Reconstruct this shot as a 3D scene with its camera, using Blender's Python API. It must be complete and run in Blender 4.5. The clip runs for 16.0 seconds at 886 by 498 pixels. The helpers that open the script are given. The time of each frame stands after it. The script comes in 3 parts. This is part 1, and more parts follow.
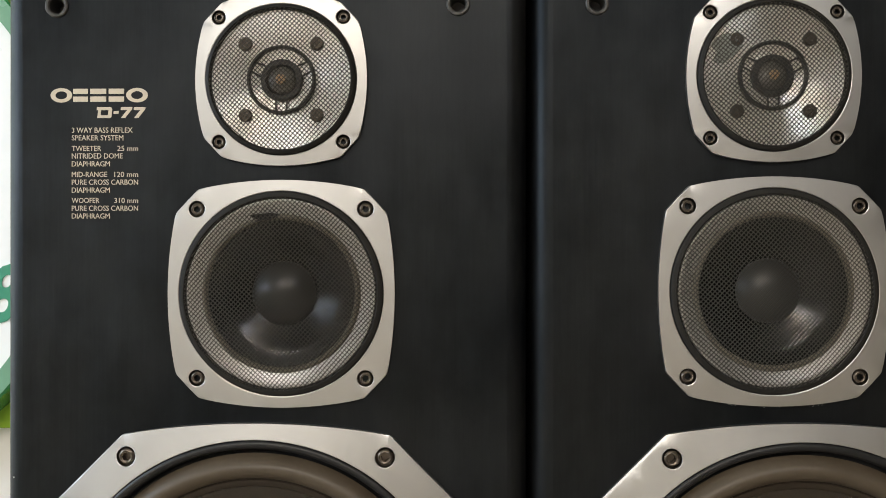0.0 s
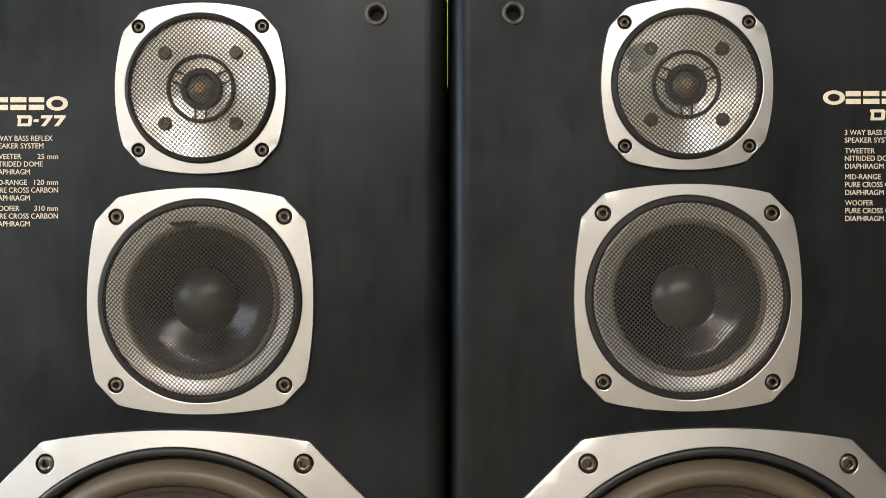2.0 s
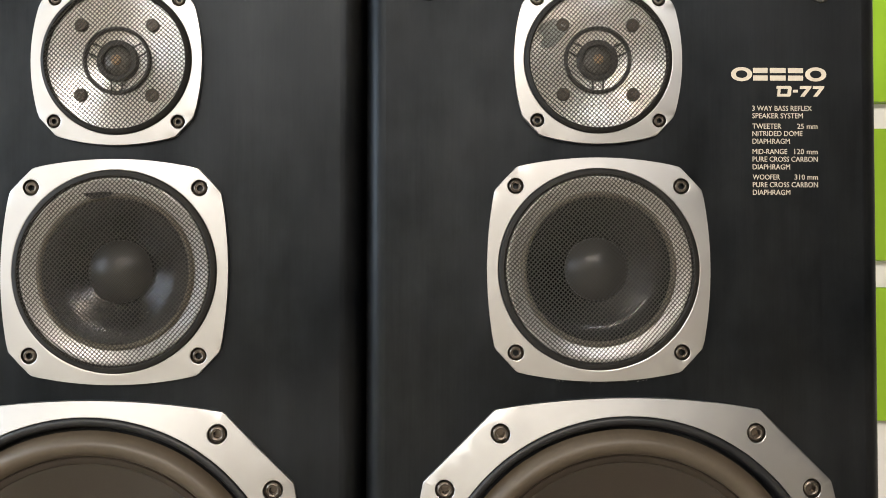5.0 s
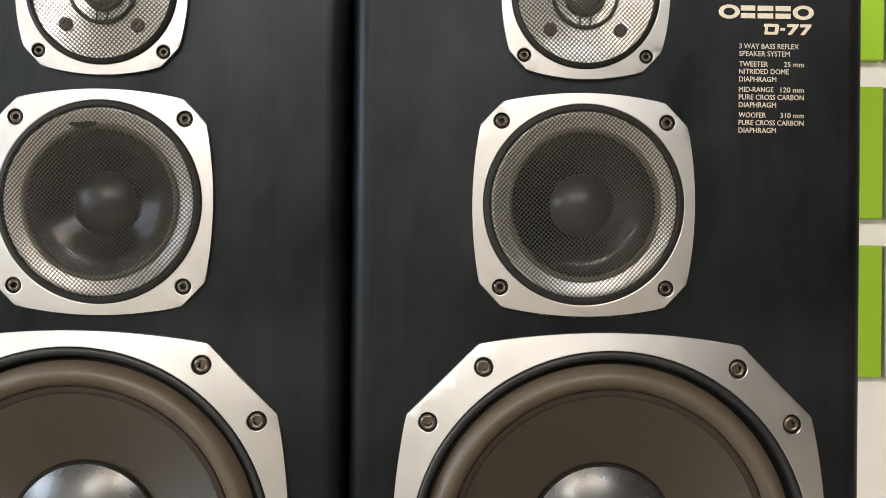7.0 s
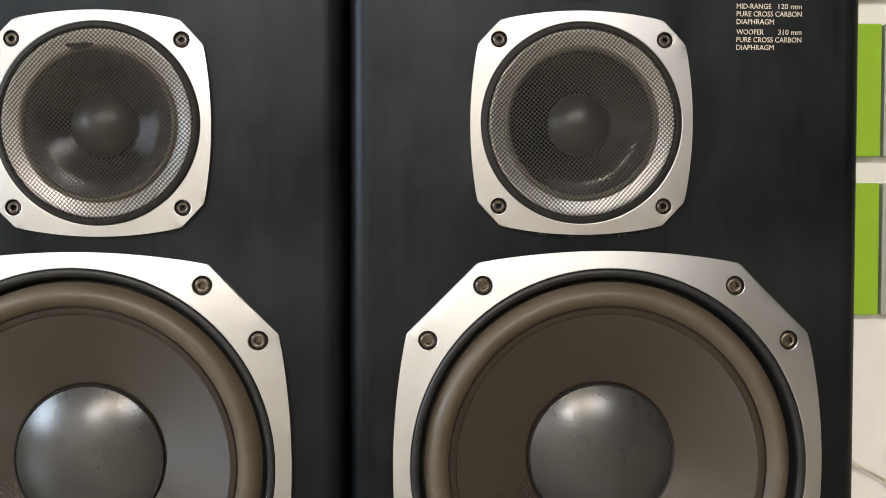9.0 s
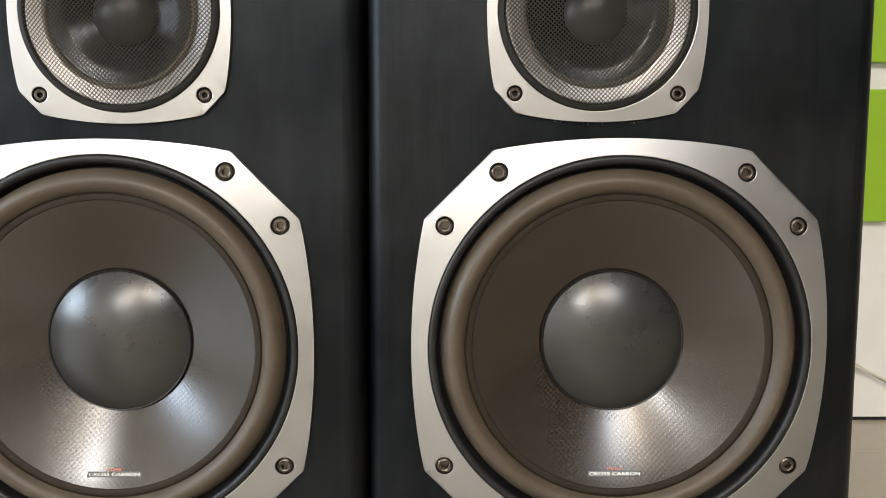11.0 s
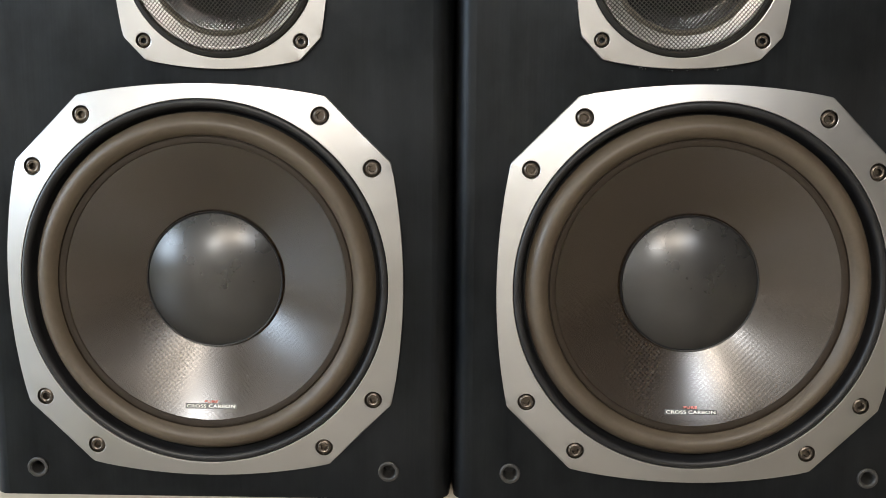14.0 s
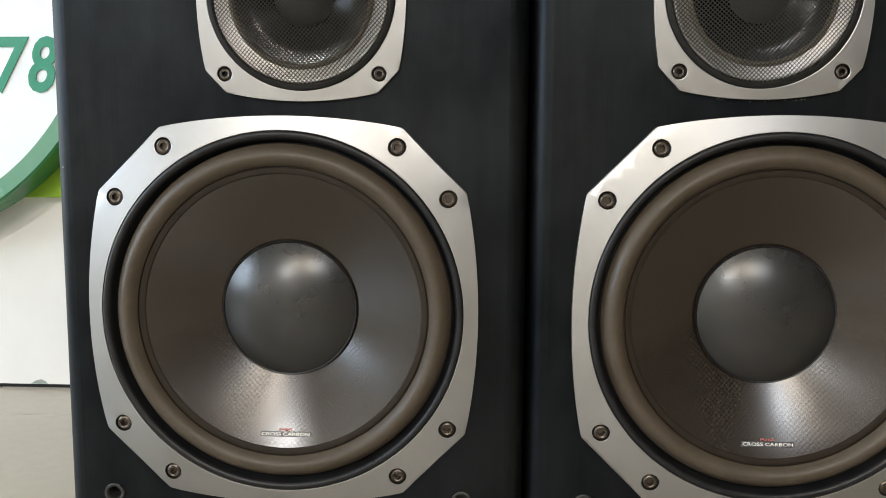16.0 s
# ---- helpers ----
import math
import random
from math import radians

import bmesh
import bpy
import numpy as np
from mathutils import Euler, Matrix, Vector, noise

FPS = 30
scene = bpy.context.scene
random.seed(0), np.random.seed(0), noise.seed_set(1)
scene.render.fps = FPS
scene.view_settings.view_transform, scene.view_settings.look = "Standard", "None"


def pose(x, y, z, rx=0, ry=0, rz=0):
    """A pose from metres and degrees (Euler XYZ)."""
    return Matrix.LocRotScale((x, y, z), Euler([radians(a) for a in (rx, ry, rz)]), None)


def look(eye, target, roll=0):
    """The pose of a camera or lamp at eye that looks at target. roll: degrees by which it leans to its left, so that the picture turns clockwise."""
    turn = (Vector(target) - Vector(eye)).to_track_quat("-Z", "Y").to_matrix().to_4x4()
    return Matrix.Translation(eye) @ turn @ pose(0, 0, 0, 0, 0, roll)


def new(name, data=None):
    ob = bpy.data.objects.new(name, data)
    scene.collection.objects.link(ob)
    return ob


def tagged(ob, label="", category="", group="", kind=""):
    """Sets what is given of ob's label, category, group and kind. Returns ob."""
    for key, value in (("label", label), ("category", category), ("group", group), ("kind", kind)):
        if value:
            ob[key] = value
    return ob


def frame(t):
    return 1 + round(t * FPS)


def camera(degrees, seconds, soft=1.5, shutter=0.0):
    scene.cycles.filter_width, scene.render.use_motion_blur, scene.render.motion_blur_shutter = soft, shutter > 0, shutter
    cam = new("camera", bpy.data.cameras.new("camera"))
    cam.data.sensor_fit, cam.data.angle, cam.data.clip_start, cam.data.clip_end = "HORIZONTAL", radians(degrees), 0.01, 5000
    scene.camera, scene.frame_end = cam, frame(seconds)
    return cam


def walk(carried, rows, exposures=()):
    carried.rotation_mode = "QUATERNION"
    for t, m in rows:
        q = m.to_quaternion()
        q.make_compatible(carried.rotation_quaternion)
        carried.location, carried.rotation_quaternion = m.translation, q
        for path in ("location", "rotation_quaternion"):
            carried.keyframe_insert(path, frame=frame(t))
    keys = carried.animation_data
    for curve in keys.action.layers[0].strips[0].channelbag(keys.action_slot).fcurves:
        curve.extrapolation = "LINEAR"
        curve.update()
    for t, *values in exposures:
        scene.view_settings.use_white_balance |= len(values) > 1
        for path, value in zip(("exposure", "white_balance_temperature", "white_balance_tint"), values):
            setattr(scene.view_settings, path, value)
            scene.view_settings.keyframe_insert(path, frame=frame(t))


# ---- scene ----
from mathutils.geometry import delaunay_2d_cdt

cam = camera(56.9, 16.0, soft=0.9)
PATH = [
    (0, (0.141, -0.657, 0.515), (0.106, 1.343, 0.517), -0.0),
    (0.5, (0.153, -0.659, 0.516), (0.117, 1.341, 0.524), -0.0),
    (1, (0.171, -0.659, 0.517), (0.137, 1.341, 0.533), 0.0),
    (1.5, (0.181, -0.66, 0.517), (0.162, 1.34, 0.53), -0.1),
    (2, (0.199, -0.662, 0.516), (0.188, 1.338, 0.532), -0.1),
    (2.5, (0.22, -0.663, 0.517), (0.213, 1.337, 0.532), -0.0),
    (3, (0.234, -0.664, 0.52), (0.239, 1.336, 0.534), -0.1),
    (3.5, (0.246, -0.662, 0.517), (0.263, 1.338, 0.54), -0.1),
    (3.7, (0.251, -0.663, 0.522), (0.266, 1.337, 0.536), 0.0),
    (5.8, (0.258, -0.669, 0.462), (0.306, 1.329, 0.522), 0.3),
    (6, (0.26, -0.668, 0.461), (0.309, 1.331, 0.502), 0.5),
    (6.5, (0.259, -0.669, 0.45), (0.309, 1.33, 0.481), 0.6),
    (7, (0.263, -0.669, 0.442), (0.306, 1.331, 0.45), 0.6),
    (7.5, (0.264, -0.67, 0.428), (0.316, 1.329, 0.439), 0.4),
    (8, (0.263, -0.67, 0.415), (0.318, 1.33, 0.423), 0.2),
    (8.5, (0.263, -0.669, 0.404), (0.311, 1.33, 0.39), 0.3),
    (9, (0.263, -0.672, 0.396), (0.31, 1.327, 0.345), 0.1),
    (9.5, (0.264, -0.672, 0.383), (0.304, 1.326, 0.300), -0.2),
    (10, (0.264, -0.678, 0.371), (0.291, 1.318, 0.246), -0.1),
    (12.3, (0.239, -0.701, 0.335), (0.245, 1.284, 0.094), 0.4),
    (12.5, (0.235, -0.703, 0.333), (0.23, 1.283, 0.096), 0.4),
    (13, (0.222, -0.712, 0.334), (0.202, 1.273, 0.086), 0.4),
    (13.5, (0.207, -0.717, 0.331), (0.182, 1.266, 0.076), 0.5),
    (14, (0.203, -0.718, 0.328), (0.168, 1.264, 0.067), 0.4),
    (14.5, (0.194, -0.715, 0.33), (0.144, 1.268, 0.073), 0.3),
    (15, (0.178, -0.715, 0.331), (0.11, 1.269, 0.085), 0.2),
    (15.5, (0.167, -0.718, 0.334), (0.085, 1.267, 0.1), 0.1),
    (16, (0.158, -0.721, 0.341), (0.063, 1.264, 0.117), 0.3),
]
walk(cam, [(t, look(eye, target, roll)) for t, eye, target, roll in PATH],
     [(0, -0.22, 6550, 10), (0.5, -0.14, 6550, 10.5), (1.2, 0.18, 6600, 11), (2.0, 0.38, 6600, 11), (3.7, 0.45, 6550, 11.5), (6, 0.38, 6500, 11.5),
      (10, 0.40, 6400, 11), (13, 0.31, 6350, 11), (14.5, 0.22, 6300, 10), (16, -0.10, 6250, 9.5)])

# world, daylight and lamps
world = bpy.data.worlds.new("world")
scene.world = world
world.use_nodes = True
wn = world.node_tree
sky = wn.nodes.new("ShaderNodeTexSky")
sky.sky_type, sky.sun_disc = "NISHITA", False
sky.sun_elevation, sky.sun_rotation = radians(40), radians(250)
wn.links.new(sky.outputs[0], wn.nodes["Background"].inputs[0])
wn.nodes["Background"].inputs[1].default_value = 0.12


def area_lamp(name, m, sx, sy, watts, colour):
    d = bpy.data.lights.new(name, "AREA")
    d.shape, d.size, d.size_y, d.energy, d.color = "RECTANGLE", sx, sy, watts, colour
    ob = new(name, d)
    ob.matrix_world = m
    return ob


ROOM = (-2.6, 3.0, -5.6, 0.44, 2.62)         # x0, x1, y0, y1, height
WINDOW = (-2.1, -0.7, 0.60, 1.70)              # y0, y1, z0, z1 in the wall at x0
area_lamp("window_daylight", look((-2.58, -1.40, 1.15), (0.6, -1.40, 1.15)), 1.4, 1.1, 58, (0.74, 0.87, 1.0))
# added light, no source known: gives the cabinets' left edges their bluish sheen
area_lamp("added_edge_light", look((-2.58, 0.02, 1.05), (0.6, 0.02, 1.05)), 0.75, 1.9, 34, (0.74, 0.87, 1.0))
for lx, ly, watts, tone in ((-1.30, -4.9, 120, (1.0, 0.97, 0.92)), (-0.45, -3.8, 50, (1.0, 0.86, 0.70)), (0.55, -3.7, 60, (1.0, 0.85, 0.68)), (1.25, -3.8, 50, (0.94, 0.97, 1.0))):
    area_lamp("ceiling_lamp", look((lx, ly, 2.55), (lx, ly, 0)), 0.42, 0.42, watts, tone)

# ---- materials ----


def material(name, rough=0.5, metal=0.0, colour=(0.5, 0.5, 0.5), spec=0.5):
    m = bpy.data.materials.new(name)
    m.use_nodes = True
    b = m.node_tree.nodes["Principled BSDF"]
    b.inputs["Base Color"].default_value = (*colour, 1)
    b.inputs["Roughness"].default_value = rough
    b.inputs["Metallic"].default_value = metal
    b.inputs["Specular IOR Level"].default_value = spec
    return m, m.node_tree, b


def node(t, kind, **kw):
    n = t.nodes.new(kind)
    for k, v in kw.items():
        n.inputs[k].default_value = v
    return n


def coords(t, scale=(1, 1, 1), kind="Object"):
    c = t.nodes.new("ShaderNodeTexCoord")
    mp = t.nodes.new("ShaderNodeMapping")
    mp.inputs["Scale"].default_value = scale
    t.links.new(c.outputs[kind], mp.inputs["Vector"])
    return mp.outputs[0]


def noise_tex(t, vec, scale, detail=6, rough=0.6):
    n = node(t, "ShaderNodeTexNoise", Scale=scale, Detail=detail, Roughness=rough)
    t.links.new(vec, n.inputs["Vector"])
    return n.outputs[0]


def ramp(t, fac, a, b, lo=0.3, hi=0.7):
    r = t.nodes.new("ShaderNodeValToRGB")
    e = r.color_ramp.elements
    e[0].position, e[1].position = lo, hi
    e[0].color, e[1].color = (*a, 1), (*b, 1)
    t.links.new(fac, r.inputs[0])
    return r.outputs[0]


def remap(t, fac, lo, hi, flo=0.3, fhi=0.7):
    r = node(t, "ShaderNodeMapRange", **{"From Min": flo, "From Max": fhi, "To Min": lo, "To Max": hi})
    t.links.new(fac, r.inputs[0])
    return r.outputs[0]


def bump(t, b, height, strength, dist):
    n = node(t, "ShaderNodeBump", Strength=strength, Distance=dist)
    t.links.new(height, n.inputs["Height"])
    t.links.new(n.outputs[0], b.inputs["Normal"])


def math_node(t, op, a, bv):
    n = t.nodes.new("ShaderNodeMath")
    n.operation = op
    for i, v in enumerate((a, bv)):
        if isinstance(v, (int, float)):
            n.inputs[i].default_value = v
        elif v is not None:
            t.links.new(v, n.inputs[i])
    return n.outputs[0]


def mixed(t, fac, a, b):
    n = t.nodes.new("ShaderNodeMix")
    n.data_type = "RGBA"
    t.links.new(fac, n.inputs[0])
    t.links.new(a, n.inputs[6])
    t.links.new(b, n.inputs[7])
    return n.outputs[2]


def speckled(name, a, b, scale, rough=0.5, bumps=0.1, dist=0.001, metal=0.0, spec=0.5, stretch=(1, 1, 1), rvar=0.08):
    m, t, p = material(name, rough, metal, a, spec)
    v = coords(t, stretch)
    n1, n2 = noise_tex(t, v, scale), noise_tex(t, v, scale * 9, 3)
    s = math_node(t, "ADD", math_node(t, "MULTIPLY", n1, 0.65), math_node(t, "MULTIPLY", n2, 0.35))
    t.links.new(ramp(t, s, a, b), p.inputs["Base Color"])
    t.links.new(remap(t, n1, rough - rvar, rough + rvar), p.inputs["Roughness"])
    if bumps:
        bump(t, p, n2, bumps, dist)
    return m


def black_ash():
    m, t, p = material("black_stained_ash_veneer", 0.45, spec=0.24)
    grain = noise_tex(t, coords(t, (420, 80, 14)), 1.0, 8, 0.7)
    sheen_patches = noise_tex(t, coords(t, (5, 4, 3.6)), 1.0, 6, 0.62)
    streak = noise_tex(t, coords(t, (120, 30, 3.2)), 1.0, 5)
    smudge = noise_tex(t, coords(t, (14, 8, 8)), 1.0, 5, 0.65)
    # bluish and brownish patches paint uneven reflected light into the base colour
    c1 = ramp(t, grain, (0.0008, 0.0010, 0.0013), (0.0026, 0.0031, 0.0038), 0.3, 0.72)
    c2 = ramp(t, grain, (0.0034, 0.0033, 0.0032), (0.0086, 0.0082, 0.0078), 0.3, 0.72)
    t.links.new(mixed(t, remap(t, sheen_patches, 0, 1, 0.36, 0.64), c1, c2), p.inputs["Base Color"])
    r = math_node(t, "ADD", math_node(t, "MULTIPLY", streak, 0.25), math_node(t, "MULTIPLY", smudge, 0.75))
    t.links.new(remap(t, r, 0.32, 0.49, 0.36, 0.64), p.inputs["Roughness"])
    t.links.new(remap(t, math_node(t, "ADD", math_node(t, "MULTIPLY", sheen_patches, 0.50), math_node(t, "ADD", math_node(t, "MULTIPLY", smudge, 0.40), math_node(t, "MULTIPLY", streak, 0.10))), 0.12, 0.27, 0.40, 0.60), p.inputs["Specular IOR Level"])
    p.inputs["Specular Tint"].default_value = (0.80, 0.90, 1.0, 1)
    bump(t, p, grain, 0.26, 0.0004)
    return m


def brushed_aluminium(name="satin_aluminium", lo=0.34, hi=0.42):
    m, t, p = material(name, 0.33, 1.0, (0.70, 0.695, 0.69))
    cloud = noise_tex(t, coords(t), 14, 5)
    spots = noise_tex(t, coords(t), 160, 4, 0.7)
    grime = noise_tex(t, coords(t), 38, 6, 0.7)
    clean = ramp(t, cloud, (0.365, 0.363, 0.360), (0.400, 0.398, 0.394))
    soiled = ramp(t, cloud, (0.335, 0.331, 0.325), (0.37, 0.366, 0.36))
    t.links.new(mixed(t, remap(t, grime, 0.0, 0.25, 0.62, 0.86), clean, soiled), p.inputs["Base Color"])
    s = math_node(t, "ADD", math_node(t, "MULTIPLY", cloud, 0.9), math_node(t, "MULTIPLY", spots, 0.1))
    t.links.new(remap(t, s, lo, hi, 0.35, 0.65), p.inputs["Roughness"])
    return m


def turned_aluminium():
    m, t, p = material("lathe_turned_aluminium", 0.30, 0.8, (0.70, 0.67, 0.61))
    p.inputs["Anisotropic"].default_value = 0.97
    p.inputs["Anisotropic Rotation"].default_value = 0.25
    tan = t.nodes.new("ShaderNodeTangent")
    tan.direction_type, tan.axis = "RADIAL", "Y"
    t.links.new(tan.outputs[0], p.inputs["Tangent"])
    cloud = noise_tex(t, coords(t), 30, 5)
    t.links.new(ramp(t, cloud, (0.84, 0.81, 0.75), (0.94, 0.92, 0.87)), p.inputs["Base Color"])
    return m


def carbon_cone(name, base, rough, pitch, amount, spec, contrast):
    """A woven carbon cone under clear resin: the two thread directions show as a fine check."""
    m, t, p = material(name, rough, 0.0, base, spec)
    c = t.nodes.new("ShaderNodeTexCoord")
    sep = t.nodes.new("ShaderNodeSeparateXYZ")
    t.links.new(c.outputs["Object"], sep.inputs[0])
    k = 2 * math.pi / pitch
    sx = math_node(t, "SINE", math_node(t, "MULTIPLY", sep.outputs[0], k), None)
    sz = math_node(t, "SINE", math_node(t, "MULTIPLY", sep.outputs[2], k), None)
    weave = math_node(t, "MULTIPLY", sx, sz)
    patch = noise_tex(t, coords(t), 9, 3)
    dark, light = tuple(v * (1 - contrast) for v in base), tuple(v * (1 + contrast) for v in base)
    t.links.new(ramp(t, remap(t, weave, 0, 1, -1, 1), dark, light, 0.35, 0.75), p.inputs["Base Color"])
    t.links.new(math_node(t, "ADD", remap(t, weave, 0.06, 0.0, -1, 1), remap(t, patch, rough - 0.04, rough + 0.04)), p.inputs["Roughness"])
    bump(t, p, weave, amount, 0.00006)
    return m


VENEER = black_ash()
ALU = brushed_aluminium()
TURNED = turned_aluminium()
CONE = carbon_cone("woven_carbon_woofer_cone", (0.0145, 0.0080, 0.0033), 0.19, 0.0048, 0.20, 0.78, 0.55)
MIDCONE = carbon_cone("woven_carbon_midrange_cone", (0.0020, 0.0020, 0.0020), 0.16, 0.0030, 0.06, 0.52, 0.3)
CAP = speckled("pressed_black_cap", (0.012, 0.012, 0.012), (0.019, 0.018, 0.017), 25, 0.29, 0.0, rvar=0.03, spec=0.7)
MIDCAP = speckled("satin_black_midrange_cap", (0.012, 0.012, 0.012), (0.019, 0.019, 0.018), 40, 0.34, 0.04, 0.0003, rvar=0.04, spec=0.9)
RUBBER = speckled("black_rubber", (0.006, 0.006, 0.0065), (0.013, 0.013, 0.014), 60, 0.42, 0.05, 0.0004, spec=0.35)
SURROUND = speckled("taupe_foam_surround", (0.056, 0.042, 0.028), (0.080, 0.062, 0.043), 30, 0.45, 0.08, 0.0004, spec=0.35)
MIDSURROUND = speckled("beige_cloth_surround", (0.17, 0.15, 0.115), (0.23, 0.205, 0.16), 60, 0.6, 0.1, 0.0004)
NICKEL = speckled("dull_nickel_plate", (0.52, 0.51, 0.485), (0.62, 0.61, 0.585), 70, 0.33, 0.0, metal=0.8, rvar=0.03)
GLUE = speckled("dark_brown_cone_edge", (0.018, 0.0125, 0.008), (0.026, 0.019, 0.013), 80, 0.5, 0.1, 0.0003, spec=0.2)
WIRE = speckled("dark_steel_wire", (0.040, 0.037, 0.032), (0.070, 0.064, 0.056), 200, 0.35, 0.0, metal=0.5, rvar=0.05)
BRONZE = speckled("burnished_steel_screw", (0.065, 0.054, 0.044), (0.135, 0.115, 0.095), 200, 0.33, 0.1, 0.0002, metal=0.9)
SOCKET_GREY = speckled("worn_grey_plastic", (0.012, 0.012, 0.011), (0.045, 0.043, 0.040), 180, 0.5, 0.1, 0.0004)
GASKET = speckled("matt_black_moulding", (0.008, 0.0075, 0.007), (0.016, 0.015, 0.013), 90, 0.65, 0.08, 0.0003, spec=0.2)
SOCKET = speckled("black_plastic", (0.012, 0.012, 0.012), (0.024, 0.023, 0.022), 120, 0.38, 0.05, 0.0003)
# near-black for shade in the cabinet and wall-foot gap, and for a smudge
DARK = speckled("shade_and_smudge_black", (0.004, 0.004, 0.004), (0.008, 0.008, 0.008), 50, 0.8, 0.0)
PRINT = speckled("cream_silkscreen_print", (0.50, 0.44, 0.35), (0.57, 0.505, 0.41), 300, 0.55, 0.0)
LABEL_BLACK = speckled("black_badge_foil", (0.010, 0.010, 0.010), (0.014, 0.014, 0.014), 200, 0.3, 0.0)
LABEL_WHITE = speckled("silver_white_badge_print", (0.80, 0.78, 0.72), (0.88, 0.86, 0.80), 200, 0.4, 0.0)
LABEL_RED = speckled("red_badge_print", (0.55, 0.10, 0.08), (0.62, 0.14, 0.10), 200, 0.45, 0.0)
NITRIDED = speckled("grey_nitrided_metal", (0.13, 0.125, 0.115), (0.19, 0.185, 0.17), 200, 0.38, 0.04, 0.0002, metal=0.6)
COPPER = speckled("tan_dome_centre", (0.34, 0.22, 0.12), (0.44, 0.30, 0.17), 300, 0.5, 0.1, 0.0002)
WHITE_BOARD = speckled("white_laminate", (0.74, 0.73, 0.70), (0.80, 0.79, 0.77), 3, 0.4, 0.03, 0.0006)
GREEN = speckled("lime_green_laminate", (0.24, 0.43, 0.012), (0.28, 0.48, 0.018), 2.5, 0.42, 0.03, 0.0006)
GREY = speckled("grey_metal_profile", (0.30, 0.32, 0.29), (0.36, 0.38, 0.35), 20, 0.4, 0.03, 0.0005)
FLOOR = speckled("beige_stone_tile", (0.40, 0.345, 0.28), (0.50, 0.44, 0.36), 7, 0.36, 0.0)
# taupe, warm grey and dull white: unseen surfaces, darkened to dim reflections
TAUPE = speckled("dim_bounce_taupe", (0.13, 0.12, 0.11), (0.16, 0.15, 0.135), 2.5, 0.7, 0.1, 0.001)
GREIGE = speckled("dim_bounce_grey", (0.33, 0.325, 0.31), (0.38, 0.375, 0.36), 2.5, 0.7, 0.1, 0.001)
PAINT = speckled("off_white_wall_paint", (0.70, 0.695, 0.68), (0.76, 0.755, 0.74), 2.5, 0.7, 0.1, 0.001)
CEILING = speckled("dim_bounce_white", (0.52, 0.515, 0.50), (0.58, 0.575, 0.56), 2.5, 0.8, 0.1, 0.001)
SIGN_WHITE = speckled("white_sign_acrylic", (0.80, 0.83, 0.86), (0.84, 0.87, 0.90), 3, 0.3, 0.0)
SIGN_GREEN = speckled("green_sign_acrylic", (0.035, 0.21, 0.075), (0.05, 0.26, 0.10), 5, 0.25, 0.0)
RIM_FACE = speckled("pale_green_acrylic", (0.13, 0.30, 0.20), (0.17, 0.35, 0.24), 5, 0.3, 0.0)
SIGN_DIGIT = speckled("dark_green_vinyl", (0.022, 0.23, 0.135), (0.032, 0.27, 0.16), 10, 0.4, 0.0)
CABLE = speckled("cream_cable_sheath", (0.55, 0.52, 0.42), (0.62, 0.59, 0.50), 60, 0.5, 0.0)

# ---- mesh helpers ----


def part(name, bm, mat, parent=None, label="", smooth=True, at=(0, 0, 0), crisp=35):
    if isinstance(bm, bpy.types.Mesh):
        me = bm
        me.name = name
    else:
        me = bpy.data.meshes.new(name)
        bm.to_mesh(me)
        bm.free()
    if not me.materials:
        me.materials.append(mat)
    if smooth:
        me.shade_smooth()
        me.set_sharp_from_angle(angle=radians(crisp))
    ob = new(name, me)
    ob.location = at
    ob.parent = parent
    if label:
        ob["label"] = label
    return ob


def box(bm, x0, x1, y0, y1, z0, z1, bev=0.0):
    g = bmesh.ops.create_cube(bm, size=1.0, matrix=Matrix.Translation(((x0 + x1) / 2, (y0 + y1) / 2, (z0 + z1) / 2))
                              @ Matrix.Diagonal((x1 - x0, y1 - y0, z1 - z0, 1)))
    if bev:
        es = list({e for v in g["verts"] for e in v.link_edges})
        bmesh.ops.bevel(bm, geom=es, offset=bev, segments=2, affect="EDGES", profile=0.5)
    return bm


def lathe(profile, segs=96, bm=None, cx=0.0, cz=0.0):
    """Turns a profile of (radius, y) round the y axis; the front is towards -y."""
    bm = bm or bmesh.new()
    rings = []
    for r, y in profile:
        if r < 1e-6:
            rings.append([bm.verts.new((cx, y, cz))])
        else:
            rings.append([bm.verts.new((cx + r * math.cos(a), y, cz + r * math.sin(a)))
                          for a in (2 * math.pi * i / segs for i in range(segs))])
    for a, b in zip(rings, rings[1:]):
        for i in range(segs):
            j = (i + 1) % segs
            if len(a) == 1 and len(b) > 1:
                bm.faces.new((a[0], b[i], b[j]))
            elif len(b) == 1 and len(a) > 1:
                bm.faces.new((a[i], b[0], a[j]))
            elif len(a) > 1:
                bm.faces.new((a[i], b[i], b[j], a[j]))
    bmesh.ops.recalc_face_normals(bm, faces=bm.faces)
    return bm


